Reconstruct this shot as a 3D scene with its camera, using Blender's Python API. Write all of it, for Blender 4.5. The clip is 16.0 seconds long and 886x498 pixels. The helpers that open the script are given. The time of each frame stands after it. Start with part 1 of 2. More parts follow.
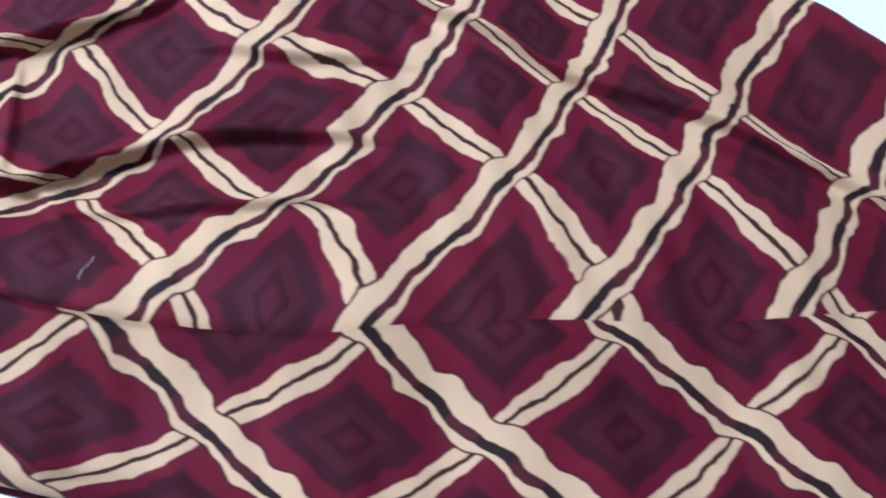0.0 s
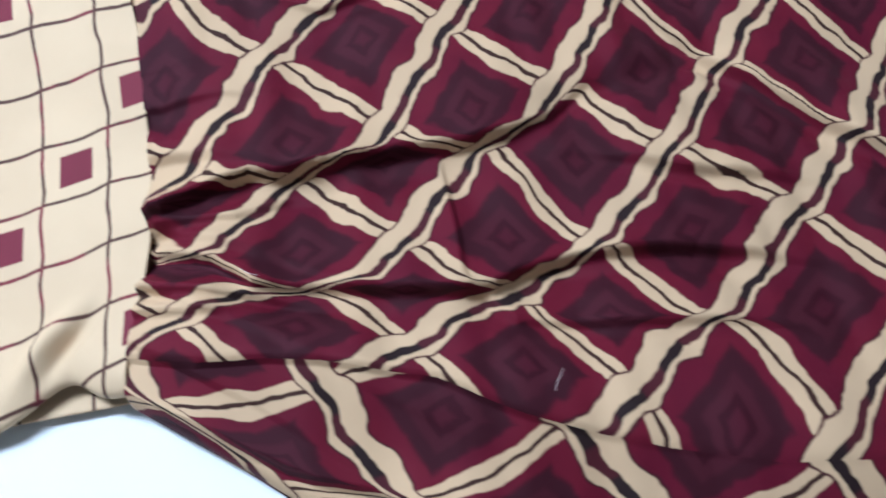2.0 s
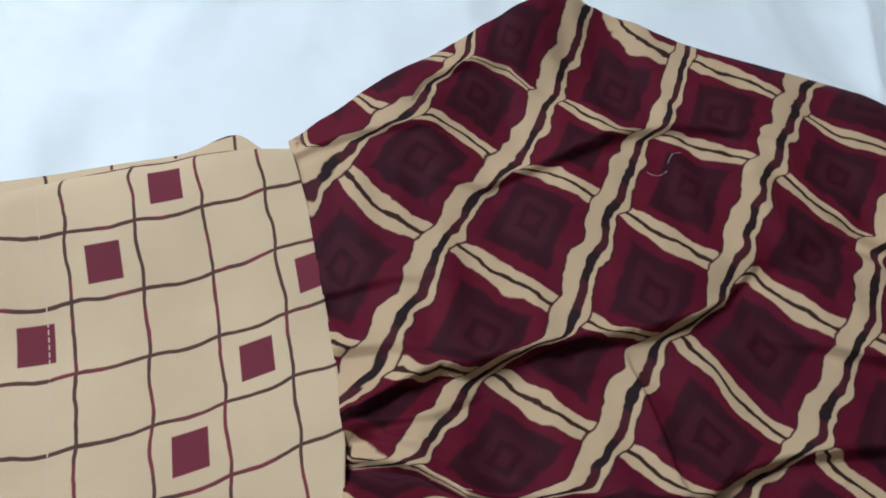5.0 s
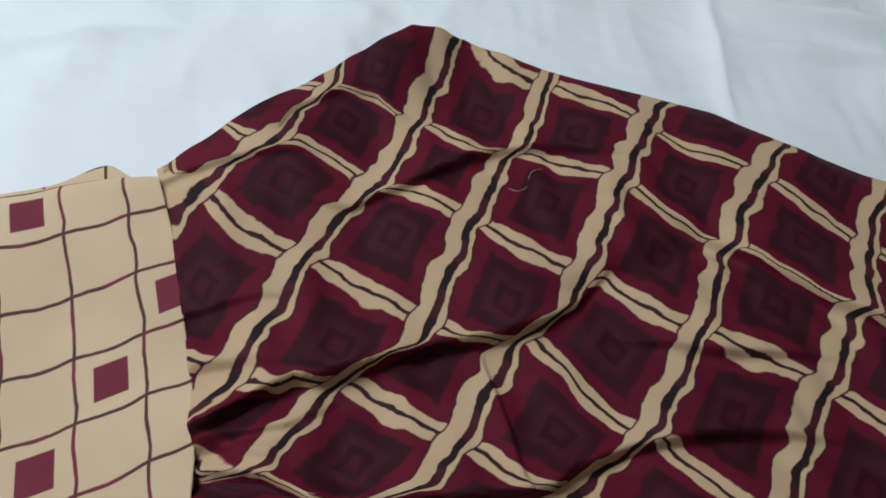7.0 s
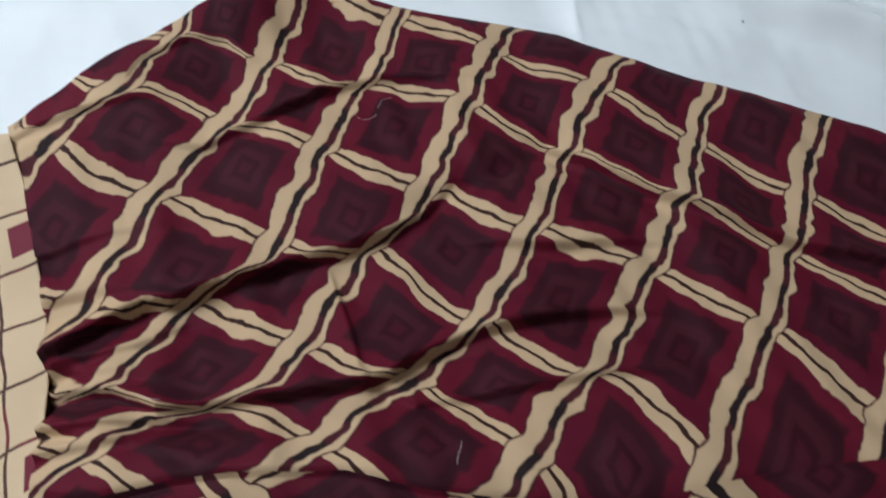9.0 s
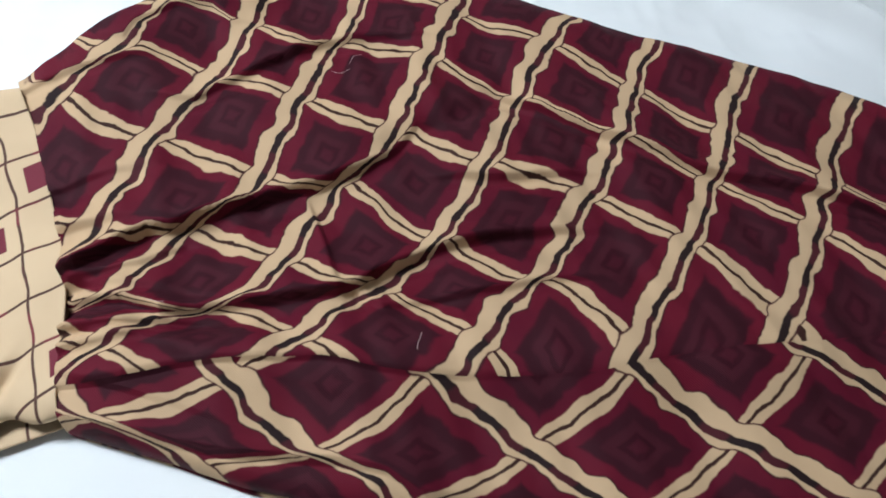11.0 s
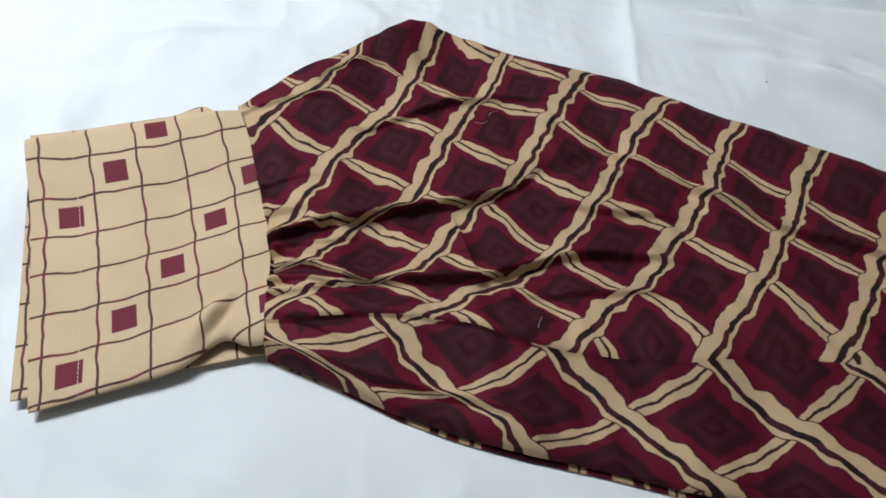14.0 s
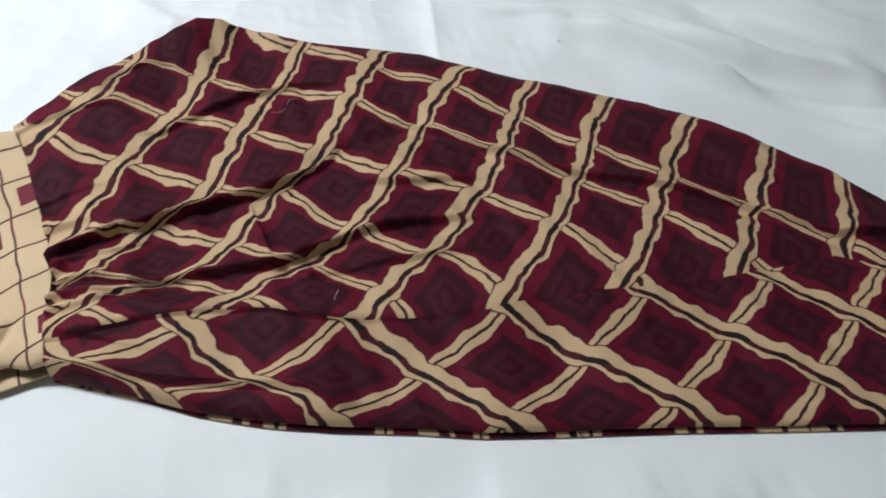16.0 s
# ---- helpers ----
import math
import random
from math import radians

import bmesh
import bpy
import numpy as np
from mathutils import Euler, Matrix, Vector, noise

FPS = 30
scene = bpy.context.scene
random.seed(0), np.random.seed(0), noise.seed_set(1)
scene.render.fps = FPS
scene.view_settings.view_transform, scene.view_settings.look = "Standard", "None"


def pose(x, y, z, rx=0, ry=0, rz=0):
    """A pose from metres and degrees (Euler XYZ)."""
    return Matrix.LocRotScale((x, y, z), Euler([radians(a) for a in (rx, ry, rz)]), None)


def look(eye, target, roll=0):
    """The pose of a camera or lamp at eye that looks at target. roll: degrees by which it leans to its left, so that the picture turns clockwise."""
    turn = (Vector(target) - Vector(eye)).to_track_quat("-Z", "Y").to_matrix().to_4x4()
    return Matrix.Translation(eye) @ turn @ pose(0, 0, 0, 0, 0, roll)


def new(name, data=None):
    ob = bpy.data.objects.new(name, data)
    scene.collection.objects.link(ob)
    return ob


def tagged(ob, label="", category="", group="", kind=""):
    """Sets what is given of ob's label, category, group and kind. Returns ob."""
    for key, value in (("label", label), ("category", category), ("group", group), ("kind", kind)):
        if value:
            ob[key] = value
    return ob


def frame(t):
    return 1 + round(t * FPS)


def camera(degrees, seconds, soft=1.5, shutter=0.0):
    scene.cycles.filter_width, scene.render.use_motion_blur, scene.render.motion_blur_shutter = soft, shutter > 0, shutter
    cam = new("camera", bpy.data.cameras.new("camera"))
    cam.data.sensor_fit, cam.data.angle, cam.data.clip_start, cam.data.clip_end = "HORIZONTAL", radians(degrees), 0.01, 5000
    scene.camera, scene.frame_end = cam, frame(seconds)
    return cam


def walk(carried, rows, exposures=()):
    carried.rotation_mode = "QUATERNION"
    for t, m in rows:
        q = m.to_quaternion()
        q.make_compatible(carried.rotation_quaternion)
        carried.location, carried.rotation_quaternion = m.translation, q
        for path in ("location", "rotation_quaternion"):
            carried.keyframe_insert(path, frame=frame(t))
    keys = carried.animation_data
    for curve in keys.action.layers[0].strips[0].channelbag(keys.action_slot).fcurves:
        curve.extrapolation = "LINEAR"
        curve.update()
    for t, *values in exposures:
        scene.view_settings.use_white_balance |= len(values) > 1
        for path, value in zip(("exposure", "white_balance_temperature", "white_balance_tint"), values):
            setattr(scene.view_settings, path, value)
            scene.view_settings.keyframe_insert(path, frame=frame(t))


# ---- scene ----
K = 0.46  # metres to one unit of the plan: the cuff is 18 cm wide where it is sewn on
cam = camera(67.4, 16.0, soft=1.7, shutter=0.4)
PATH = [
    (0, (0.037, 0.044, 0.194), (0.145, 0.837, -1.639), 11.7),
    (0.5, (0.003, 0.048, 0.195), (0.061, 0.843, -1.639), 10.2),
    (1, (-0.023, 0.052, 0.202), (-0.056, 0.83, -1.641), 4.9),
    (1.5, (-0.042, 0.06, 0.204), (-0.12, 0.866, -1.624), 2.1),
    (2, (-0.082, 0.057, 0.207), (-0.159, 0.874, -1.617), 3.3),
    (2.5, (-0.121, 0.061, 0.206), (-0.186, 0.914, -1.602), 0.8),
    (3, (-0.15, 0.063, 0.208), (-0.211, 0.911, -1.602), 0.8),
    (5.3, (-0.156, 0.084, 0.218), (-0.225, 1.136, -1.482), 6.4),
    (5.5, (-0.153, 0.083, 0.217), (-0.187, 1.151, -1.474), 8.9),
    (6, (-0.14, 0.08, 0.218), (-0.142, 1.202, -1.438), 9.6),
    (6.5, (-0.125, 0.076, 0.219), (-0.099, 1.205, -1.433), 8.3),
    (7, (-0.118, 0.072, 0.22), (-0.085, 1.235, -1.407), 7.3),
    (7.5, (-0.11, 0.07, 0.222), (-0.034, 1.265, -1.379), 6.9),
    (8, (-0.094, 0.065, 0.223), (0.027, 1.255, -1.38), 6.6),
    (8.5, (-0.082, 0.057, 0.224), (0.096, 1.239, -1.38), 7.8),
    (9, (-0.071, 0.045, 0.223), (0.071, 1.152, -1.436), 6.5),
    (9.2, (-0.065, 0.042, 0.223), (0.141, 1.112, -1.454), 8.7),
    (11.3, (-0.061, -0.013, 0.248), (0.106, 1.078, -1.42), 6.5),
    (11.5, (-0.06, -0.025, 0.254), (0.177, 1.131, -1.361), 8.4),
    (12, (-0.067, -0.053, 0.259), (0.107, 1.12, -1.352), 6.9),
    (12.5, (-0.071, -0.06, 0.266), (0.062, 1.167, -1.307), 6.3),
    (13, (-0.081, -0.064, 0.27), (0.01, 1.193, -1.283), 6.7),
    (13.5, (-0.091, -0.067, 0.271), (-0.082, 1.221, -1.258), 5.8),
    (14, (-0.098, -0.071, 0.271), (-0.105, 1.222, -1.255), 5.7),
    (14.5, (-0.092, -0.075, 0.27), (-0.061, 1.237, -1.24), 5.6),
    (15, (-0.081, -0.076, 0.267), (0.01, 1.213, -1.259), 5.5),
    (15.5, (-0.058, -0.082, 0.266), (0.127, 1.207, -1.252), 6.1),
    (16, (-0.04, -0.084, 0.267), (0.217, 1.21, -1.236), 5.6),
]
EXPOSURES = [(0, 1.00, 5000, 18), (1.5, 0.74, 5020, 13), (2.5, 0.36, 5050, 9), (3, 0.06, 5080, 8), (5.5, -0.26, 5600, 10), (7, -0.37, 5750, 10), (9, -0.12, 5700, 11), (11.5, 0.32, 5800, 11), (12.3, 0.26, 5850, 10), (13.5, 0.0, 5950, 12), (14, -0.06, 5950, 12), (16, 0.06, 6050, 12)]
walk(cam, [(t, look(eye, target, roll)) for t, eye, target, roll in PATH], EXPOSURES)

# ---- light ----
world = bpy.data.worlds.new("room_air")
scene.world = world
world.use_nodes = True
world.node_tree.nodes["Background"].inputs[0].default_value = (0.88, 0.95, 1.0, 1)
world.node_tree.nodes["Background"].inputs[1].default_value = 0.15


def area(name, place, target, size, size_y, watts, colour):
    data = bpy.data.lights.new(name, "AREA")
    data.shape, data.size, data.size_y, data.energy, data.color = "RECTANGLE", size, size_y, watts, colour
    ob = new(name, data)
    ob.matrix_world = look(place, target)
    return ob


# Unseen source: its side follows from shadows and falloff, its kind is assumed.
LAMP = (-0.75, 0.44, 1.20)
area("assumed_lamp_light", (LAMP[0], LAMP[1], LAMP[2] - 0.06), (LAMP[0], LAMP[1], 0), 0.6, 0.25, 16.1, (0.93, 1.0, 0.99))


# ---- node helpers ----
class Sum:
    """A number inside a material, so that prints can be written as formulas."""

    def __init__(self, tree, socket):
        self.tree, self.socket = tree, socket

    def op(self, kind, *others):
        node = self.tree.nodes.new("ShaderNodeMath")
        node.operation = kind
        for slot, value in zip(node.inputs, (self, *others)):
            if isinstance(value, Sum):
                self.tree.links.new(value.socket, slot)
            else:
                slot.default_value = value
        return Sum(self.tree, node.outputs[0])

    def __add__(self, o): return self.op("ADD", o)
    def __radd__(self, o): return self.op("ADD", o)
    def __sub__(self, o): return self.op("SUBTRACT", o)
    def __mul__(self, o): return self.op("MULTIPLY", o)
    def __rmul__(self, o): return self.op("MULTIPLY", o)
    def abs(self): return self.op("ABSOLUTE")
    def sin(self): return self.op("SINE")
    def floor(self): return self.op("FLOOR")
    def mod(self, n): return self.op("FLOORED_MODULO", n)
    def max(self, o): return self.op("MAXIMUM", o)
    def min(self, o): return self.op("MINIMUM", o)

    def below(self, edge, soft=0.01):
        """1 where the number is below edge, 0 above, with a soft border."""
        node = self.tree.nodes.new("ShaderNodeMapRange")
        node.interpolation_type = "SMOOTHSTEP"
        self.tree.links.new(self.socket, node.inputs[0])
        for k, v in zip((1, 2, 3, 4), (edge - soft, edge + soft, 1.0, 0.0)):
            node.inputs[k].default_value = v
        return Sum(self.tree, node.outputs[0])


def mix(tree, low, high, amount):
    node = tree.nodes.new("ShaderNodeMix")
    node.data_type = "RGBA"
    for slot, value in ((node.inputs["Factor"], amount), (node.inputs[6], low), (node.inputs[7], high)):
        if isinstance(value, Sum):
            tree.links.new(value.socket, slot)
        elif isinstance(value, (tuple, float)):
            slot.default_value = (*value, 1) if isinstance(value, tuple) else value
        else:
            tree.links.new(value, slot)
    return node.outputs[2]


def noise_at(tree, scale, detail=3.0, vector=None):
    node = tree.nodes.new("ShaderNodeTexNoise")
    node.inputs["Scale"].default_value, node.inputs["Detail"].default_value = scale, detail
    if vector is not None:
        tree.links.new(vector, node.inputs["Vector"])
    return Sum(tree, node.outputs["Fac"])


def material(name):
    m = bpy.data.materials.new(name)
    m.use_nodes = True
    tree = m.node_tree
    return m, tree, tree.nodes["Principled BSDF"], tree.nodes.new("ShaderNodeTexCoord").outputs["Object"]


def relief(tree, shader, height, strength, distance):
    bump = tree.nodes.new("ShaderNodeBump")
    bump.inputs["Strength"].default_value, bump.inputs["Distance"].default_value = strength, distance
    tree.links.new(height.socket, bump.inputs["Height"])
    tree.links.new(bump.outputs[0], shader.inputs["Normal"])


def weave(tree, place, pitch):
    """The threads of a plain weave, as a height."""
    split = tree.nodes.new("ShaderNodeSeparateXYZ")
    tree.links.new(place, split.inputs[0])
    x, y = Sum(tree, split.outputs[0]), Sum(tree, split.outputs[1])
    return (x * (6.283 / pitch)).sin() * (y * (6.283 / pitch)).sin()


def layout(tree):
    node = tree.nodes.new("ShaderNodeUVMap")
    node.uv_map = "print"
    split = tree.nodes.new("ShaderNodeSeparateXYZ")
    tree.links.new(node.outputs[0], split.inputs[0])
    return Sum(tree, split.outputs[0]), Sum(tree, split.outputs[1])


# ---- materials ----
BEIGE, MAROON, PLUM, INK = (0.535, 0.362, 0.212), (0.108, 0.0074, 0.0178), (0.036, 0.0068, 0.0115), (0.021, 0.0115, 0.0115)


def lattice_print(flip):
    """Maroon cotton with a lattice of beige bands and nested plum squares. flip: the wide edge of the band lies on its other side."""
    m, tree, shader, place = material("lattice_print")
    u, v = layout(tree)
    u0, v0 = u, v
    drift = (noise_at(tree, 110, 2, place) - 0.5) * 0.085
    wob = (v0 * 12.566).sin() * 0.022 + (v0 * 7.9 + 1.0).sin() * 0.007 + drift
    a = ((u0 + 0.5).mod(1.0) - 0.5) * flip + wob
    wob_rung = (u0 * 6.283 + 0.7).sin() * 0.020 + drift
    b = (v0 + 0.5).mod(1.0) - 0.5 + wob_rung
    edge = (v0 * 25.13 + 0.5).sin() * 0.008
    long_band = (a + 0.012 + edge).abs().below(0.112, 0.007)
    outline = (a + 0.012 + edge).abs().below(0.127, 0.008)
    lens = (v0 * 12.566 + 0.6).sin()
    stripe = (a - 0.022 + (v0 * 12.566 + 2.2).sin() * 0.010 - lens.max(0.0) * 0.012).abs().below(0.031, 0.006)
    along = (u0.mod(1.0) - 0.5).abs()
    rung = (b.abs() + along * 0.085 + (u0 * 18.85 + 1.0).sin() * 0.006).below(0.106, 0.007)
    rung_line = (b + (u0 * 12.566).sin() * 0.008).abs().below(0.016, 0.005)
    # the squares inside a cell
    ca = (u0.mod(1.0) - 0.5 + drift).abs()
    cb = (v0.mod(1.0) - 0.5 + drift * 1.3).abs()
    wave = (ca * 22.0).sin() * 0.025 - (cb * 18.0).sin() * 0.025
    ring = (ca * 3.25 + wave).max(cb * 2.7 - wave) + (ca * cb) * -1.1 + drift
    dark = ring.below(0.76, 0.07)
    core = (ca * 3.0).max(cb * 2.6) + drift * 1.2
    inner = core.below(0.50, 0.06)
    square = core.below(0.29, 0.03)
    heart = core.below(0.15, 0.05)
    patch = noise_at(tree, 25, 3, place)
    ground = mix(tree, MAROON, (0.088, 0.0062, 0.0170), patch.below(0.5, 0.12))
    cell = mix(tree, ground, PLUM, dark)
    cell = mix(tree, cell, (0.058, 0.0100, 0.0170), inner * 0.75)
    cell = mix(tree, cell, (0.033, 0.0050, 0.0095), square * 0.95)
    cell = mix(tree, cell, (0.062, 0.0085, 0.0165), heart * 0.8)
    stripe_ink = mix(tree, INK, (0.062, 0.013, 0.017), lens.below(-0.10, 0.25))
    beige = mix(tree, BEIGE, (0.48, 0.328, 0.195), patch.below(0.46, 0.1) * 0.5)
    c = mix(tree, cell, beige, rung)
    c = mix(tree, c, (0.040, 0.016, 0.012), rung_line * rung)
    c = mix(tree, c, (0.050, 0.010, 0.014), outline)
    c = mix(tree, c, beige, long_band)
    c = mix(tree, c, stripe_ink, stripe)
    tree.links.new(c, shader.inputs["Base Color"])
    shader.inputs["Roughness"].default_value = 0.62
    shader.inputs["Specular IOR Level"].default_value = 0.08
    relief(tree, shader, weave(tree, place, 0.0009) * 0.12 + noise_at(tree, 60, 4, place), 0.25, 0.002)
    return m


def check_print():
    """Beige cotton with thin wavy dark lines in squares, and red squares on every fourth diagonal."""
    m, tree, shader, place = material("check_print")
    c, r = layout(tree)
    drift = (noise_at(tree, 80, 2, place) - 0.5) * 0.09
    a = (c + 0.5 + (r * 6.283).sin() * 0.016 + drift).mod(1.0) - 0.5
    b = (r + 0.5 + (c * 6.283 + 1.2).sin() * 0.020 + drift).mod(1.0) - 0.5
    line = a.abs().below(0.025, 0.008).max(b.abs().below(0.029, 0.010))
    sa, sb = (c.mod(1.0) - 0.5).abs(), (r.mod(1.0) - 0.5).abs()
    on = ((c.floor() + r.floor()).mod(4.0) - 1.0).abs().below(0.5, 0.1) * r.below(5.9, 0.05)
    red = sa.below(0.245, 0.01) * sb.below(0.275, 0.012) * on
    patch = noise_at(tree, 30, 3, place)
    cloth = mix(tree, (0.63, 0.455, 0.28), (0.57, 0.405, 0.245), patch.below(0.5, 0.15) * 0.6)
    line_ink = mix(tree, (0.075, 0.030, 0.020), (0.17, 0.022, 0.030), noise_at(tree, 75, 1, place).below(0.45, 0.06))
    colour = mix(tree, cloth, line_ink, line)
    colour = mix(tree, colour, mix(tree, (0.17, 0.017, 0.032), (0.13, 0.014, 0.026), patch), red)
    dash = (r * 60.0).sin().below(0.6, 0.2)
    colour = mix(tree, colour, (0.62, 0.45, 0.36), (c - 0.66).abs().below(0.010, 0.006) * dash * 0.8)
    tree.links.new(colour, shader.inputs["Base Color"])
    shader.inputs["Roughness"].default_value = 0.75
    shader.inputs["Specular IOR Level"].default_value = 0.3
    relief(tree, shader, weave(tree, place, 0.0009) * 0.12 + noise_at(tree, 45, 4, place), 0.25, 0.002)
    return m


def plain(name, colour, other, scale, roughness, bump=0.1, distance=0.002):
    m, tree, shader, place = material(name)
    n = noise_at(tree, scale, 4, place)
    tree.links.new(mix(tree, colour, other, n.below(0.5, 0.2)), shader.inputs["Base Color"])
    shader.inputs["Roughness"].default_value = roughness
    relief(tree, shader, n, bump, distance)
    return m


def sheet_cotton():
    m, tree, shader, place = material("sheet_cotton")
    n = noise_at(tree, 6, 4, place)
    tree.links.new(mix(tree, (0.80, 0.80, 0.79), (0.76, 0.765, 0.76), n.below(0.5, 0.2)), shader.inputs["Base Color"])
    shader.inputs["Roughness"].default_value = 0.85
    relief(tree, shader, weave(tree, place, 0.0008) * 0.15 + noise_at(tree, 14, 4, place), 0.20, 0.006)
    return m


LATTICE, LATTICE_FLIPPED, CHECK = lattice_print(1.0), lattice_print(-1.0), check_print()
SHEET = sheet_cotton()
WALL = plain("wall_paint", (0.72, 0.72, 0.70), (0.68, 0.68, 0.66), 3, 0.9)
FLOOR = plain("floor_tile", (0.55, 0.52, 0.47), (0.50, 0.47, 0.43), 2, 0.4)
MATTRESS = plain("mattress_cloth", (0.62, 0.60, 0.56), (0.56, 0.54, 0.50), 20, 0.9)
THREAD = plain("loose_thread", (0.70, 0.60, 0.55), (0.6, 0.5, 0.45), 90, 0.8)
LAMP_WHITE = plain("lamp_housing", (0.8, 0.8, 0.8), (0.75, 0.75, 0.75), 5, 0.4)
GLOW = bpy.data.materials.new("lamp_glow")
GLOW.use_nodes = True
GLOW.node_tree.nodes["Principled BSDF"].inputs["Emission Color"].default_value = (1, 0.97, 0.92, 1)
GLOW.node_tree.nodes["Principled BSDF"].inputs["Emission Strength"].default_value = 6


# ---- mesh helpers ----
def part(name, bm, mat, parent=None, label=""):
    data = bpy.data.meshes.new(name)
    bm.to_mesh(data)
    bm.free()
    data.materials.append(mat)
    ob = new(name, data)
    ob.parent = parent
    return tagged(ob, label)


def box(bm, lo, hi):
    m = Matrix.Translation([(a + b) / 2 for a, b in zip(lo, hi)]) @ Matrix.Diagonal([b - a for a, b in zip(lo, hi)] + [1])
    return bmesh.ops.create_cube(bm, size=1, matrix=m)["verts"]


def block(name, lo, hi, mat, parent=None, label="", bevel=0.0):
    bm = bmesh.new()
    box(bm, lo, hi)
    if bevel:
        bmesh.ops.bevel(bm, geom=bm.edges[:], offset=bevel, segments=3, affect="EDGES")
    return part(name, bm, mat, parent, label)


def cloth(name, P, UV, mat, parent=None, label="", thick=0.0):
    """A sheet of cloth from a grid of places P[i, j] and of print coordinates UV[i, j]."""
    ni, nj = P.shape[:2]
    index = np.arange(ni * nj).reshape(ni, nj)
    quads = np.stack([index[:-1, :-1], index[1:, :-1], index[1:, 1:], index[:-1, 1:]], -1).reshape(-1, 4)
    data = bpy.data.meshes.new(name)
    data.vertices.add(ni * nj)
    data.vertices.foreach_set("co", (P * 1.0).reshape(-1))
    data.loops.add(quads.size)
    data.loops.foreach_set("vertex_index", quads.reshape(-1))
    data.polygons.add(len(quads))
    data.polygons.foreach_set("loop_start", np.arange(0, quads.size, 4))
    data.polygons.foreach_set("use_smooth", np.ones(len(quads), bool))
    data.update()
    if UV is not None:
        layer = data.uv_layers.new(name="print")
        layer.data.foreach_set("uv", UV.reshape(-1, 2)[quads.reshape(-1)].reshape(-1))
    data.validate()
    data.materials.append(mat)
    ob = new(name, data)
    ob.parent = parent
    if thick:
        s = ob.modifiers.new("thickness", "SOLIDIFY")
        s.thickness, s.offset = thick, -1
    return tagged(ob, label)


def rough(x, y, scale, seed):
    """Smooth waves without a direction, about -1 to 1."""
    rng = np.random.RandomState(seed)
    total = 0 * x
    for _ in range(9):
        a, p, k = rng.uniform(0, 6.28), rng.uniform(0, 6.28), rng.uniform(0.6, 1.5) / scale
        total = total + np.sin(6.283 * k * (x * np.cos(a) + y * np.sin(a)) + p)
    return total / 4.5


# ---- the sleeve's plan ----
TOP = np.array([(-0.6, 0.455), (-0.515, 0.538), (-0.301, 0.753), (-0.27, 0.766), (-0.245, 0.771), (-0.2, 0.763), (-0.157, 0.749), (-0.054, 0.728), (0.023, 0.711), (0.09, 0.679), (0.171, 0.642), (0.284, 0.6), (0.391, 0.551), (0.477, 0.486), (0.549, 0.424), (0.606, 0.351), (0.681, 0.266), (0.741, 0.196)]).T
BOTTOM = np.array([(-0.6, 0.207), (-0.46, 0.185), (-0.388, 0.18), (-0.348, 0.167), (-0.295, 0.15), (-0.243, 0.131), (-0.177, 0.115), (-0.116, 0.105), (-0.039, 0.096), (0.024, 0.086), (0.093, 0.081), (0.204, 0.075), (0.32, 0.066), (0.42, 0.059), (0.55, 0.061), (0.66, 0.077), (0.75, 0.119)]).T
CHEVRON = np.array([(-0.6, 0.205), (-0.386, 0.205), (-0.336, 0.206), (-0.293, 0.216), (-0.26, 0.22), (-0.226, 0.22), (-0.187, 0.221), (-0.159, 0.213), (-0.13, 0.207), (-0.096, 0.204), (-0.04, 0.201), (0.03, 0.202), (0.096, 0.214), (0.183, 0.224), (0.245, 0.229), (0.334, 0.24), (0.475, 0.264), (0.6, 0.215), (0.74, 0.16)]).T
SEAM = np.array([(0.1, -0.378), (0.176, -0.381), (0.198, -0.386), (0.238, -0.393), (0.29, -0.404), (0.338, -0.42), (0.391, -0.442), (0.47, -0.474), (0.538, -0.509), (0.6, -0.537)]).T
END = 0.735
UU = [
    2.65, 0.91, -0.64, -1.56, -1.60, -0.76, 0.32, 1.34, 3.89, 2.35, 0.76, -0.14, -0.36, 0.26, 1.03, 1.67, 5.03,
    3.63, 1.94, 1.93, 1.26, 0.84, 1.52, 1.88, 5.79, 4.72, 3.16, 3.11, 2.80, 2.47, 2.11, 2.00, 6.06, 5.08, 4.57,
    3.73, 3.18, 2.99, 2.47, 2.19, 7.02, 6.33, 5.69, 4.68, 4.39, 3.56, 2.85, 2.51, 8.36, 7.95, 6.78, 6.25, 5.83,
    4.93, 3.98, 3.26, 9.48, 8.89, 8.03, 7.58, 6.82, 5.83, 4.99, 4.20, 10.53, 9.78, 9.34, 8.64, 7.59, 6.87, 6.11,
    5.29, 11.96, 11.49, 11.18, 10.54, 9.38, 8.35, 7.43, 6.51, 13.63, 13.29, 12.91, 12.22, 11.14, 9.98, 8.86, 7.79]
UU_STEPS = [
    -0.33, -0.75, -0.22, -0.63, -0.48, 0.19, -0.06, -0.06, -0.06, -0.14, -0.27, -0.08, -0.03, -0.13, -0.45, -0.33,
    -0.29, 0.05, -0.00, -0.00, -0.00, -0.15, -0.19, -0.12]
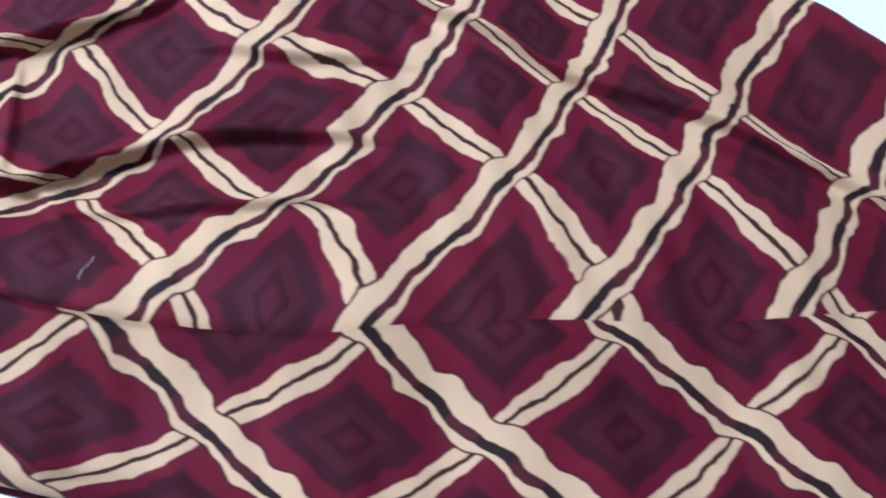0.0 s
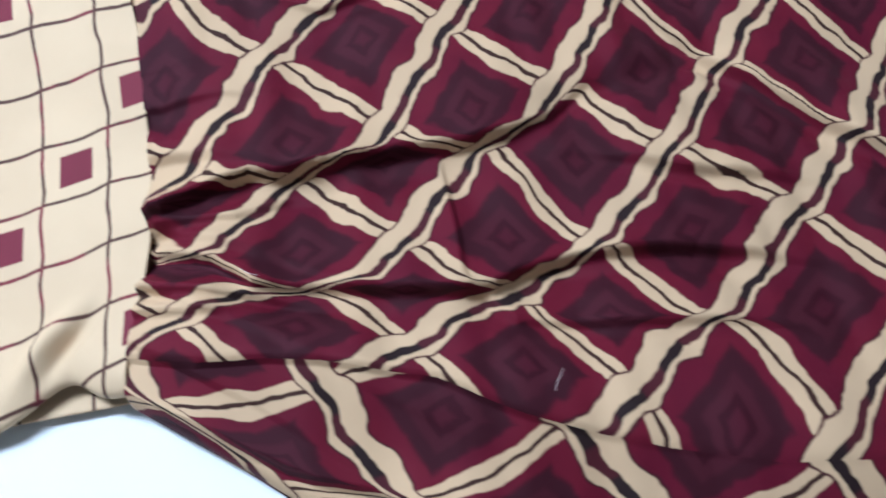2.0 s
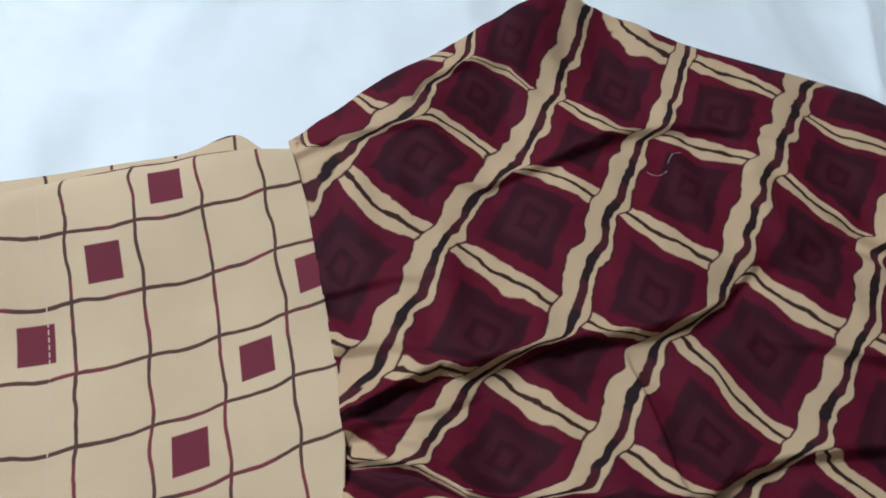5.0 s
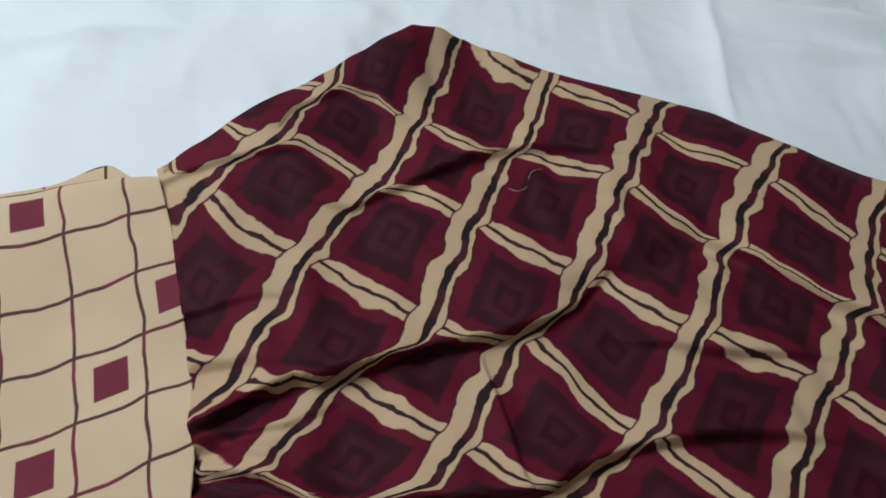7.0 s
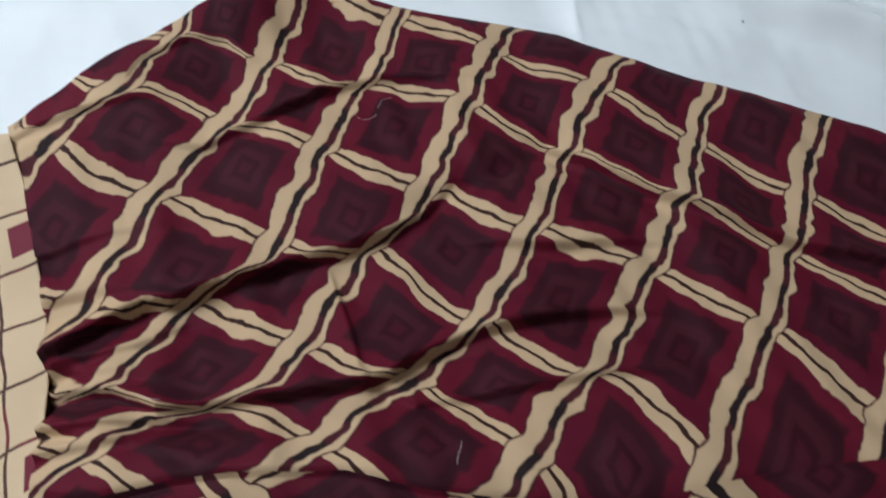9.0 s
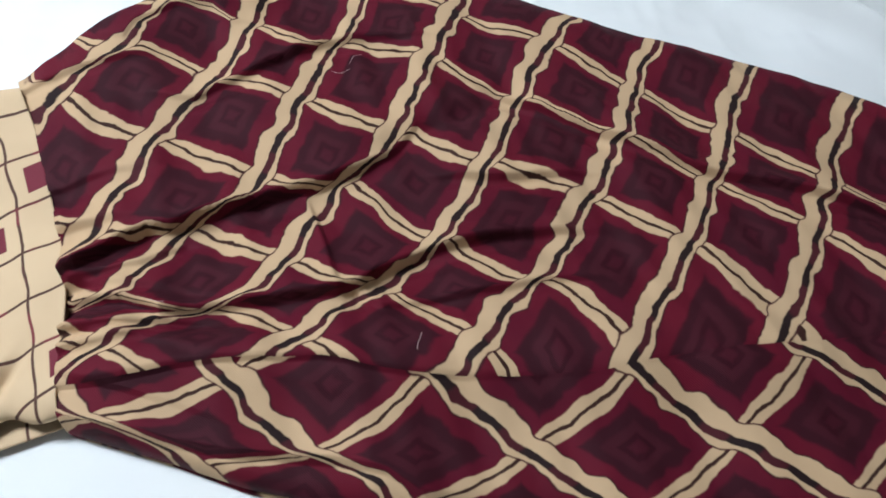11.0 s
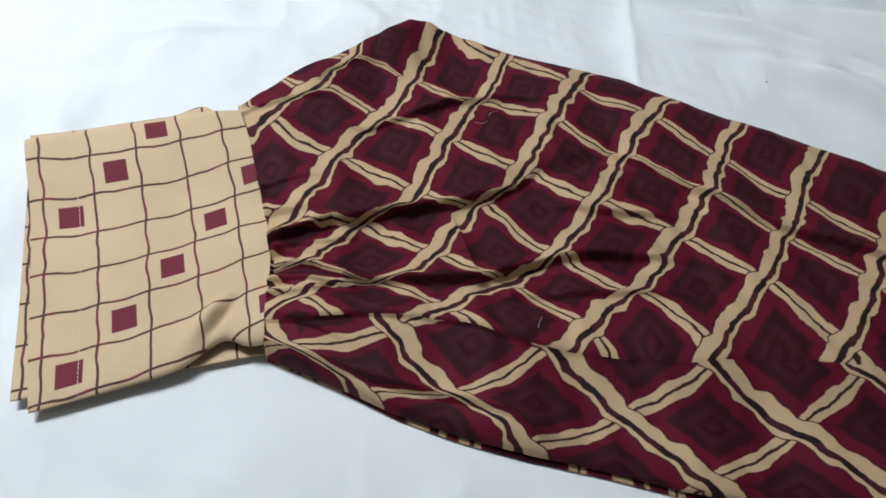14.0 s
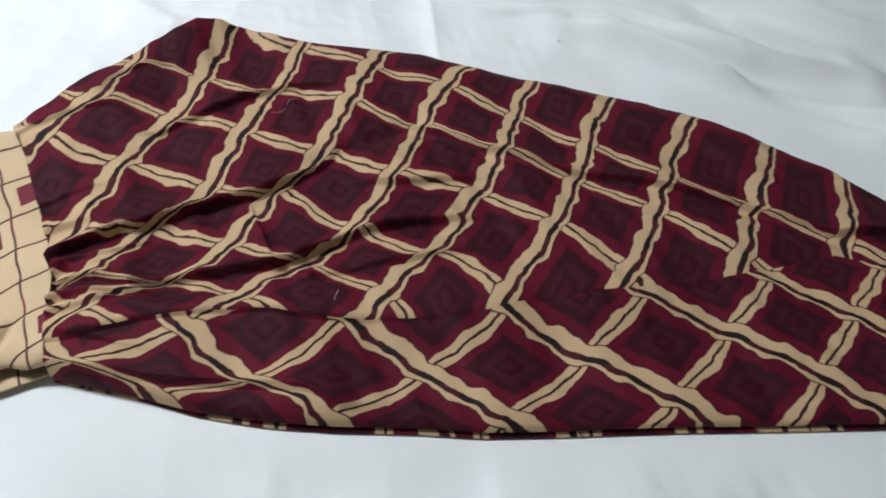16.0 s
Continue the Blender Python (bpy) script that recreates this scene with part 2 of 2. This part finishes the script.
UV = [
    7.57, 6.06, 4.63, 3.42, 2.11, 0.49, -0.93, -2.14, 7.09, 5.62, 4.00, 2.79, 1.73, -0.04, -1.03, -1.89, 6.48, 5.34,
    3.61, 2.12, 1.60, -0.58, -0.87, -1.60, 5.32, 4.24, 2.67, 1.81, 0.41, -0.75, -0.59, -1.67, 3.73, 3.08, 1.71,
    0.31, -0.21, -1.82, -2.33, -2.79, 1.59, 0.69, 0.89, -0.21, -1.45, -2.82, -3.54, -3.97, 0.31, -0.30, 0.20, -1.45,
    -2.77, -2.87, -3.78, -4.67, -0.27, -0.45, -1.24, -2.66, -2.54, -2.96, -4.00, -5.09, -1.04, -1.64, -2.46, -2.59,
    -2.84, -3.42, -4.37, -5.41, -1.78, -2.27, -2.60, -2.75, -3.28, -3.95, -4.79, -5.70, -2.46, -2.71, -2.89, -3.18,
    -3.77, -4.48, -5.22, -5.98]
UV_STEPS = [
    -0.37, -0.31, -0.45, -0.61, -0.44, 0.15, -0.25, -0.25, -0.25, -0.22, -0.34, -0.21, -0.07, -0.49, -0.33, -0.32,
    -0.32, -0.44, 0.00, 0.00, -0.00, 0.02, -0.42, -0.21]
LU = [
    -6.05, -4.88, -3.63, -2.23, -0.81, -4.11, -2.79, -1.57, -0.33, 0.90, -2.25, -0.70, 0.63, 1.43, 2.59, -0.56,
    0.79, 2.51, 3.14, 4.37, 1.22, 2.44, 3.46, 4.78, 6.14, 2.86, 3.82, 4.70, 6.02, 7.58, 4.48, 5.57, 6.68, 7.66,
    8.82, 6.09, 7.19, 8.24, 9.15, 10.08]
LU_STEPS = [
    0.49, 0.38, 0.18]
LV = [
    3.39, 1.33, -0.82, -3.01, -5.14, 4.20, 2.21, 0.17, -1.76, -3.54, 4.97, 2.93, 0.89, -0.37, -1.84, 5.69, 3.85,
    1.86, 0.87, -0.28, 6.51, 4.96, 3.68, 2.49, 1.29, 7.75, 6.45, 5.35, 4.15, 2.87, 9.31, 8.24, 7.19, 5.85, 4.49,
    10.99, 9.92, 8.80, 7.50, 6.15]
LV_STEPS = [
    -0.19, -0.54, -0.09]
# folds that take in cloth: the line, and from where to where it runs
FOLDS = {
    "long_pleat": ([-0.415, -0.394, -0.374, -0.346, -0.327, -0.309, -0.279, -0.24, -0.193, -0.159, -0.134, -0.102], [0.301, 0.31, 0.331, 0.352, 0.354, 0.363, 0.378, 0.394, 0.407, 0.423, 0.443, 0.487], -0.5, -0.13),
    "low_pleat": ([-0.416, -0.387, -0.35, -0.331, -0.317, -0.272, -0.23, -0.177, -0.157, -0.143, -0.123, -0.1, -0.069, -0.021, 0.026], [0.281, 0.28, 0.279, 0.272, 0.265, 0.272, 0.277, 0.285, 0.292, 0.305, 0.316, 0.327, 0.335, 0.346, 0.351], -0.5, 0.03),
    "tuck": ([-0.07, -0.008, 0.09, 0.182, 0.314, 0.4, 0.493], [0.58, 0.533, 0.473, 0.425, 0.387, 0.353, 0.295], -0.05, 0.6),
    "shoulder_tuck": ([-0.332, -0.314, -0.278, -0.227, -0.205, -0.167, -0.128], [0.519, 0.534, 0.555, 0.594, 0.609, 0.619, 0.622], -0.345, -0.11),
    "mid_tuck": ([-0.163, -0.14, -0.084, -0.041, 0.004, 0.033], [0.287, 0.269, 0.278, 0.286, 0.295, 0.297], -0.16, 0.04),
    "short_tuck": ([-0.063, -0.025, 0.021, 0.061], [0.416, 0.412, 0.417, 0.421], -0.075, 0.05),
    "rim_fold": ([-0.512, -0.497, -0.461, -0.43, -0.396, -0.373], [0.505, 0.52, 0.54, 0.553, 0.567, 0.572], -0.56, -0.385),
    "rim_fold_two": ([-0.406, -0.398, -0.36, -0.325, -0.304], [0.587, 0.611, 0.644, 0.651, 0.633], -0.405, -0.305),
    "hem_roll": ([-0.388, -0.358, -0.329, -0.29, -0.251, -0.219, -0.172, -0.137, -0.111], [0.182, 0.176, 0.17, 0.159, 0.15, 0.149, 0.142, 0.133, 0.116], -0.5, -0.1),
    "gather_one": ([-0.415, -0.394, -0.318, -0.278], [0.25, 0.25, 0.258, 0.259], -0.5, -0.295),
    "gather_two": ([-0.415, -0.391, -0.344, -0.323], [0.234, 0.234, 0.24, 0.246], -0.5, -0.335),
    "gather_three": ([-0.41900000000000004, -0.399, -0.345, -0.314], [0.297, 0.3, 0.317, 0.342], -0.5, -0.325),
}


def window(x, a, b, soft=0.02):
    return 1 / (1 + np.exp(np.clip((x - b) / soft, -40, 40))) / (1 + np.exp(np.clip((a - x) / soft, -40, 40)))


def fold(x, y, name):
    """The distance above a fold's line, and how far the fold is there (0 to 1)."""
    X, Y, a, b = FOLDS[name]
    return y - np.interp(x, X, Y), window(x, a, b)


def spline(t, n):
    m = n - 3
    s = np.clip(t, 0, 1) * m
    i = np.minimum(np.floor(s).astype(int), m - 1)
    w = s - i
    return i, ((1 - w) ** 3 / 6, (3 * w ** 3 - 6 * w ** 2 + 4) / 6, (-3 * w ** 3 + 3 * w ** 2 + 3 * w + 1) / 6, w ** 3 / 6)


def field(x, y, c, steps, x0, x1, y0, y1, nx, ny, folds):
    """How the print lies on the cloth: a smooth field with a step at each fold, which changes along it."""
    C = np.array(c[:nx * ny]).reshape(nx, ny)
    i, A = spline((x - x0) / (x1 - x0), nx)
    j, B = spline((y - y0) / (y1 - y0), ny)
    total = 0 * x
    for p in range(4):
        for q in range(4):
            total = total + A[p] * B[q] * C[i + p, j + q]
    for k, name in enumerate(folds):
        d, w = fold(x, y, name)
        X, _, a, b = FOLDS[name]
        a, b = max(a, X[0]), min(b, X[-1])
        r = np.clip((x - a) / (b - a), 0, 1)
        p = steps[3 * k:3 * k + 3]
        step = p[0] * (1 - r) ** 2 + 2 * p[1] * r * (1 - r) + p[2] * r * r
        total = total + step * w * 0.5 * (1 + np.tanh(d / 0.004))
    return total


def ramp(d, w):
    return np.clip(d / w, 0, 1)


def upper_print(x, y):
    phase, amount = gathers(x, y)
    y = y + 0.014 * (np.minimum(phase, (1 - phase) * 4) - 0.4) * amount  # each pleat hides a strip of the print
    names = ("long_pleat", "low_pleat", "tuck", "shoulder_tuck", "rim_fold", "rim_fold_two", "short_tuck", "mid_tuck")
    return np.stack([field(x, y, c, steps, -.56, .70, .15, .85, 11, 8, names) for c, steps in ((UU, UU_STEPS), (UV, UV_STEPS))], -1)


def lower_print(x, y):
    phase, amount = gathers(x, y)
    y = y + 0.011 * (np.minimum(phase, (1 - phase) * 4) - 0.4) * amount
    return np.stack([field(x, y, c, steps, -.46, .70, .0, .30, 8, 5, ("hem_roll",)) for c, steps in ((LU, LU_STEPS), (LV, LV_STEPS))], -1)


def gathers(x, y):
    """Where the cloth is within a gathered pleat (0 to 1), and how strong the gathers are there."""
    top, low = np.interp(x, *TOP), np.interp(x, *BOTTOM)
    away = x - np.interp(y, *SEAM)
    q = (y - low) / (top - low)
    phase = (q * 11 + 0.45 * np.sin(q * 9) + away * 1.6) % 1.0
    return phase, np.exp(-np.maximum(away, 0) / 0.075) * window(q, 0.06, 0.50, 0.04) * ramp(away + .004, 0.012)


def lift(x, y):
    """The height of the cloth over the bed."""
    top, low = np.interp(x, *TOP), np.interp(x, *BOTTOM)
    h = 0.014 + 0.022 * np.exp(-((y - 0.222) / 0.05) ** 2) * window(x, -0.6, 0.25, 0.06)
    h += 0.010 * np.exp(-((x + .42) ** 2 + (y - .5) ** 2) / .01)
    # the shoulder stands up along its far rim, most at the corner
    far = (y - 0.536 - (x + 0.515) * 0.958) * 0.722
    h += (0.008 + 0.032 * ramp(x + 0.515, 0.215)) * np.exp(-np.minimum(far, 0) ** 2 / 0.0040) * window(x, -0.7, -0.255, 0.02)
    h += 0.0050 * rough(x, y, 0.14, 3) + 0.0019 * rough(x + 0.4 * y, 0.6 * y - 0.2 * x, 0.05, 4)
    # pleats: a flap that ends in a sharp edge above a hollow; side 1 has the flap above the line
    for name, side, high, reach in (("long_pleat", 1, 0.017, 0.05), ("low_pleat", 1, 0.014, 0.035), ("gather_one", 1, 0.010, 0.016),
                                    ("gather_two", 1, 0.009, 0.014), ("gather_three", 1, 0.007, 0.02), ("tuck", 1, 0.011, 0.03),
                                    ("shoulder_tuck", 1, 0.009, 0.03), ("short_tuck", 1, 0.009, 0.02), ("mid_tuck", 1, 0.007, 0.025), ("rim_fold", 1, 0.005, 0.02),
                                    ("rim_fold_two", 1, 0.005, 0.025)):
        d, w = fold(x, y, name)
        d = d * side
        h += w * (high * np.exp(-np.abs(d) / reach) * ramp(d + 0.003, 0.005) - 0.4 * high * np.exp(-((d + 0.35 * reach) / (0.35 * reach)) ** 2))
    # the crease that joins the two pleats
    d = x - np.interp(y, [0.287, 0.296, 0.328, 0.38, 0.402], [-0.172, -0.179, -0.187, -0.205, -0.212])
    h += 0.006 * np.exp(-np.abs(d) / 0.02) * ramp(0.003 - d, 0.004) * window(y, 0.291, 0.39, .008)
    # a hollow that runs on from the long pleat
    d = y - np.interp(x, [-.16, -.113, -.062, -.007, .06], [.44, .467, .496, .537, .57])
    h -= 0.008 * np.exp(-(d / 0.018) ** 2) * window(x, -.15, .0, 0.02)
    d, w = fold(x, y, "hem_roll")
    h += w * 0.010 * np.exp(-np.abs(d) / 0.03) * ramp(d + 0.003, 0.006)
    # the step at the chevron seam
    d = y - np.interp(x, *CHEVRON)
    h += (0.0012 + 0.006 * window(x, -.6, -.08, .03)) * np.exp(-np.abs(d) / 0.02) * ramp(d + 0.003, 0.006)
    # gathers that fan out from the cuff: small pleats, each lapping over the next
    away = x - np.interp(y, *SEAM)
    phase, amount = gathers(x, y)
    h += 0.011 * amount * (1 - phase) * ramp(phase, 0.10) + 0.005 * np.sin((y - low) / (top - low) * 47 + 1.3 + away * 5) * amount
    h *= 0.78 + 0.22 * ramp(away + 0.005, 0.06)
    # rounded rims
    rim = np.minimum(np.minimum(top - y, (y - low) * 1.3), END - x + 0.005)
    wide = 0.012 + 0.023 * window(x, -0.17, 9.0, 0.03)
    r = 1 - np.clip(rim / wide, 0, 1)
    return np.maximum(0.003 + (h - 0.003) * np.sqrt(np.maximum(1 - r ** 2, 0)), 0.002)


def panel_grid(lower, upper, ni, nj):
    s = np.linspace(0, 1, ni)[:, None] ** 1.15 + np.zeros((ni, nj))
    t = np.linspace(0, 1, nj)[None, :] + np.zeros((ni, nj))
    x, y = -0.45 + s * (END + 0.45), 0.1 + 0.5 * t
    for _ in range(12):
        y = np.interp(x, *lower) * (1 - t) + np.interp(x, *upper) * t
        left = np.interp(y, *SEAM) + 0.002
        x = left + s * (END - left)
    return x, y


# ---- room ----
# Unseen enclosure: walls and ceiling are added to bounce the lamp's light.
def room():
    lo, hi, down, up, w = (-1.9, -1.6), (2.0, 1.9), -0.55, 1.85, 0.12
    tagged(block("floor", (lo[0] - w, lo[1] - w, down - 0.1), (hi[0] + w, hi[1] + w, down), FLOOR), "pale stone-coloured tiled floor under the bed", "floor", kind="structure")
    tagged(block("ceiling", (lo[0] - w, lo[1] - w, up), (hi[0] + w, hi[1] + w, up + 0.1), WALL), "unseen plain white ceiling added to bounce light", "ceiling", kind="structure")
    for name, a, b in (("bounce_wall_north", (lo[0] - w, hi[1], down), (hi[0] + w, hi[1] + w, up)), ("bounce_wall_south", (lo[0] - w, lo[1] - w, down), (hi[0] + w, lo[1], up)),
                       ("bounce_wall_east", (hi[0], lo[1], down), (hi[0] + w, hi[1], up)), ("bounce_wall_west", (lo[0] - w, lo[1], down), (lo[0], hi[1], up))):
        tagged(block(name, a, b, WALL), "unseen plain off-white wall added to bounce light", "wall", kind="structure")


# Made-up body for the unseen source: rods, housing and glowing diffuser.
def assumed_lamp():
    lamp = new("assumed_lamp")
    lamp.location = LAMP
    tagged(lamp, "assumed white hanging lamp out of view, with a long glowing diffuser", "lamp")
    for x in (-0.35, 0.35):
        block("rod", (x - 0.008, -0.008, 0.09), (x + 0.008, 0.008, 0.65), LAMP_WHITE, lamp)
    block("housing", (-0.48, -0.15, 0.0), (0.48, 0.15, 0.10), LAMP_WHITE, lamp, bevel=0.01)
    block("diffuser", (-0.45, -0.125, -0.03), (0.45, 0.125, 0.0), GLOW, lamp, bevel=0.008)


def bed():
    ob = new("bed")
    ob.location = (0.05, 0.2, -0.55)
    tagged(ob, "low double bed with a thick pale mattress", "bed")
    block("mattress", (-0.95, -1.0, 0.25), (0.95, 1.0, 0.535), MATTRESS, ob, bevel=0.05)
    block("base", (-0.93, -0.98, 0.0), (0.93, 0.98, 0.25), FLOOR, ob, bevel=0.01)


def sheet_height(x, y):
    """Plan units. A pressed fold across the bed, and slack wrinkles that run off to one side."""
    h = 0.0060 * rough(x, y, 0.40, 11) + 0.0034 * rough(x, 0.6 * y, 0.13, 12) - 0.0045 * np.abs(rough(x - 0.3 * y, y + 0.4 * x, 0.21, 13)) + 0.0008 * rough(x, y, 0.035, 14)
    line = np.interp(y, [-1, 0.016, 0.075, 0.704, 0.90, 2], [.01, .027, .025, .055, .058, .08])
    d = x - line
    h += 0.0115 * np.exp(-np.abs(d) / 0.009) * (0.7 + 0.3 * np.tanh((y - 0.3) / 0.2)) + 0.0050 * np.tanh(d / 0.012)
    # slack wrinkles beyond the sleeve
    for x0, y0, x1, y1, high, wide in ((.10, .93, .75, .62, .005, .016), (.13, .84, .62, .66, .004, .012), (.22, .80, .80, .42, .006, .020),
                                       (.35, 1.0, .95, .66, .006, .02), (.52, .62, .90, .36, .005, .014), (.45, 1.15, 1.2, .75, .006, .025),
                                       (-.55, .95, -.35, .80, .002, .02), (-.95, .35, -.75, .10, .003, .02), (-.75, .72, -.55, .75, .002, .015)):
        L = math.hypot(x1 - x0, y1 - y0)
        a = ((x - x0) * (x1 - x0) + (y - y0) * (y1 - y0)) / L
        b = ((x - x0) * (y1 - y0) - (y - y0) * (x1 - x0)) / L + 0.02 * np.sin(a * 9)
        h += 7.5 * high * window(a, 0.05, L - 0.05, 0.05) * np.exp(-(b / wide) ** 2)
    under = np.maximum(window(x, -0.62, 0.66, 0.02) * window(y, 0.08, 0.62, 0.02),
                       window(x, -0.50, 0.70, 0.02) * window(y, np.interp(x, *BOTTOM) - 0.04, np.interp(x, *TOP) + 0.03, 0.01))
    return h * (1 - under) - 0.006


def bed_sheet():
    n = 520
    g = np.linspace(-1, 1, n)
    g = 2.0 * (0.55 * g + 0.45 * g ** 3)
    x, y = np.meshgrid(g + 0.1, g + 0.42, indexing="ij")
    z = sheet_height(x, y)
    over = np.maximum(np.maximum(np.abs(x - 0.1) - 1.94, np.abs(y - 0.42) - 1.94), 0)
    z = z - over * 4.0
    P = np.stack([x * K, y * K, z * K], -1)
    tagged(cloth("bed_sheet", P, None, SHEET, thick=0.001), "plain white cotton bed sheet with pressed fold and slack wrinkles", "bed sheet")


# ---- the sleeve ----
def balloon_sleeve():
    ob = new("sleeve")
    ob.location = (0, 0, 0)
    tagged(ob, "maroon lattice-printed balloon sleeve gathered into beige checked cuff", "sleeve")
    x, y = panel_grid(CHEVRON, TOP, 520, 250)
    z = lift(x, y)
    z[:, -1] = 0.001
    cloth("upper_panel", np.stack([x, y, z], -1) * K, upper_print(x, y), LATTICE, ob, "maroon cotton panel with beige lattice bands and plum squares")
    x, y = panel_grid(BOTTOM, CHEVRON, 520, 90)
    z = lift(x, y)
    z[:, 0] = 0.001
    cloth("lower_panel", np.stack([x, y, z], -1) * K, lower_print(x, y), LATTICE_FLIPPED, ob, "maroon cotton panel whose lattice runs the other way")
    # back layer that shows along the rim
    x, y = panel_grid(BOTTOM, TOP, 200, 60)
    t = np.linspace(0, 1, 60)[None, :]
    y = y + np.maximum(t - 0.5, 0) * 0.020 * window(x, -0.22, 0.30, 0.03) + np.minimum(t - 0.5, 0) * 0.008 * window(x, -0.25, 0.5, 0.03)
    back = upper_print(x, y)
    cloth("back_panel", np.stack([x, y, 0 * x + 0.0015 - 0.0045], -1) * K, np.stack([back[..., 0] + 0.3, back[..., 1] + 0.4], -1), LATTICE, ob, thick=0.0004)
    # cuff
    ni, nj = 150, 190
    s, t = np.meshgrid(np.linspace(0, 1, ni), np.linspace(0, 1, nj), indexing="ij")

    def cuff_place(left_low, left_top, tuck, grow, peak):
        sy = 0.183 + (0.538 - 0.183) * t
        sx = np.interp(sy, *SEAM) + 0.003
        lx = left_low[0] + (left_top[0] - left_low[0]) * t + 0.002 * np.sin(t * 3.14)
        ly = left_low[1] + (left_top[1] - left_low[1]) * t
        x, y = lx + (sx - lx) * s, ly + (sy - ly) * s
        # the near edge is drawn up beside the seam, the far edge swells
        y = y + tuck * np.exp(-((s - 0.78) / 0.11) ** 2) * (1 - t) ** 6 + t ** 4 * (grow * np.sin(3.1416 * s ** 1.5) + peak * np.exp(-((s - 0.77) / 0.10) ** 2))
        return x, y

    def cuff_print(x, y):
        a, b = x + .55, y - .33
        M = (1 + 0 * a, a, b, a * a, a * b, b * b, a ** 3, a * a * b, a * b * b, b ** 3, np.exp(-((a - 0.090) ** 2 + (b + 0.130) ** 2) / 0.0016), np.exp(-((a - 0.060) ** 2 + (b + 0.130) ** 2) / 0.0016))
        CC = (2.097, 17.898, 7.69, 5.475, -2.658, 1.298, 2.563, -2.704, 1.527, 2.559, -0.069, 0.028)
        CR = (2.088, 7.81, -16.913, 11.765, -2.063, 5.181, 5.717, -6.909, 4.485, 3.772, -0.0, 0.003)
        return np.stack([sum(k * m for k, m in zip(CC, M)), sum(k * m for k, m in zip(CR, M))], -1)

    x, y = cuff_place((-0.578, 0.094), (-0.744, 0.444), 0.021, 0.012, 0)
    rim = np.minimum(t, 1 - t) * 0.4
    h = 0.004 + 0.010 * s ** 2 + 0.018 * (1 - 0.4 * s ** 2) * np.exp(-((t - 0.93) / 0.18) ** 2) + 0.0022 * rough(x, y, 0.14, 21)
    h += 0.011 * np.exp(-((x + .441 - 0.3 * (y - .215)) / .010) ** 2 - ((y - .205) / .026) ** 2) - 0.006 * np.exp(-((x + .427 - 0.3 * (y - .215)) / .006) ** 2 - ((y - .21) / .022) ** 2)
    z = 0.003 + 0.016 * s ** 2 * (1 - t) ** 4 + h * np.sqrt(1 - (1 - np.clip(rim / 0.03, 0, 1)) ** 2)
    cloth("cuff_front", np.stack([x, y, z], -1) * K, cuff_print(x, y), CHECK, ob, "beige cotton cuff front with thin dark checks and red squares", thick=0.0006)
    x, y = cuff_place((-0.600, 0.104), (-0.755, 0.461), 0, 0.010, 0.022)
    z = 0.002 + 0.001 * rough(x, y, 0.2, 22)
    uv = cuff_print(x, y)
    cloth("cuff_back", np.stack([x, y, z], -1) * K, uv + np.array((0.35, 0.45)), CHECK, ob, "beige checked cuff back that shows past the front", thick=0.0006)


def loose_thread(places, rad):
    data = bpy.data.curves.new("loose_thread", "CURVE")
    data.dimensions, data.bevel_depth, data.bevel_resolution = "3D", rad, 1
    line = data.splines.new("NURBS")
    line.points.add(len(places) - 1)
    for p, (x, y) in zip(line.points, places):
        z = float(lift(np.array([x]), np.array([y]))[0])
        p.co = (x * K, y * K, z * K + rad, 1)
    line.use_endpoint_u, line.order_u = True, 3
    data.materials.append(THREAD)
    tagged(new("loose_thread", data), "short pale loose thread lying on the sleeve", "thread", "loose threads")


def lint_speck(x, y):
    bm = bmesh.new()
    bmesh.ops.create_icosphere(bm, subdivisions=2, radius=0.0004)
    for v in bm.verts:
        v.co *= 1 + 0.4 * noise.noise(v.co * 2500)
        v.co.x *= 2.2
    ob = part("lint_speck", bm, plain("lint", (0.20, 0.20, 0.20), (0.28, 0.28, 0.27), 500, 0.9))
    ob.location = (x * K, y * K, float(sheet_height(np.array([x]), np.array([y]))[0]) * K + 0.0004)
    tagged(ob, "tiny dark fleck of lint on the white sheet", "lint")


room()
assumed_lamp()
bed()
bed_sheet()
balloon_sleeve()
for places in (
    [(-0.112, 0.224), (-0.112, 0.23), (-0.109, 0.234), (-0.108, 0.24)],
    [(-0.192, 0.566), (-0.186, 0.563), (-0.178, 0.566), (-0.174, 0.571)],
    [(-0.173, 0.58), (-0.171, 0.589), (-0.167, 0.593), (-0.16, 0.596)],
    [(-0.341, 0.274), (-0.328, 0.274), (-0.32, 0.269), (-0.314, 0.27)],
):
    loose_thread(places, 0.00008)
lint_speck(0.254, 0.746)
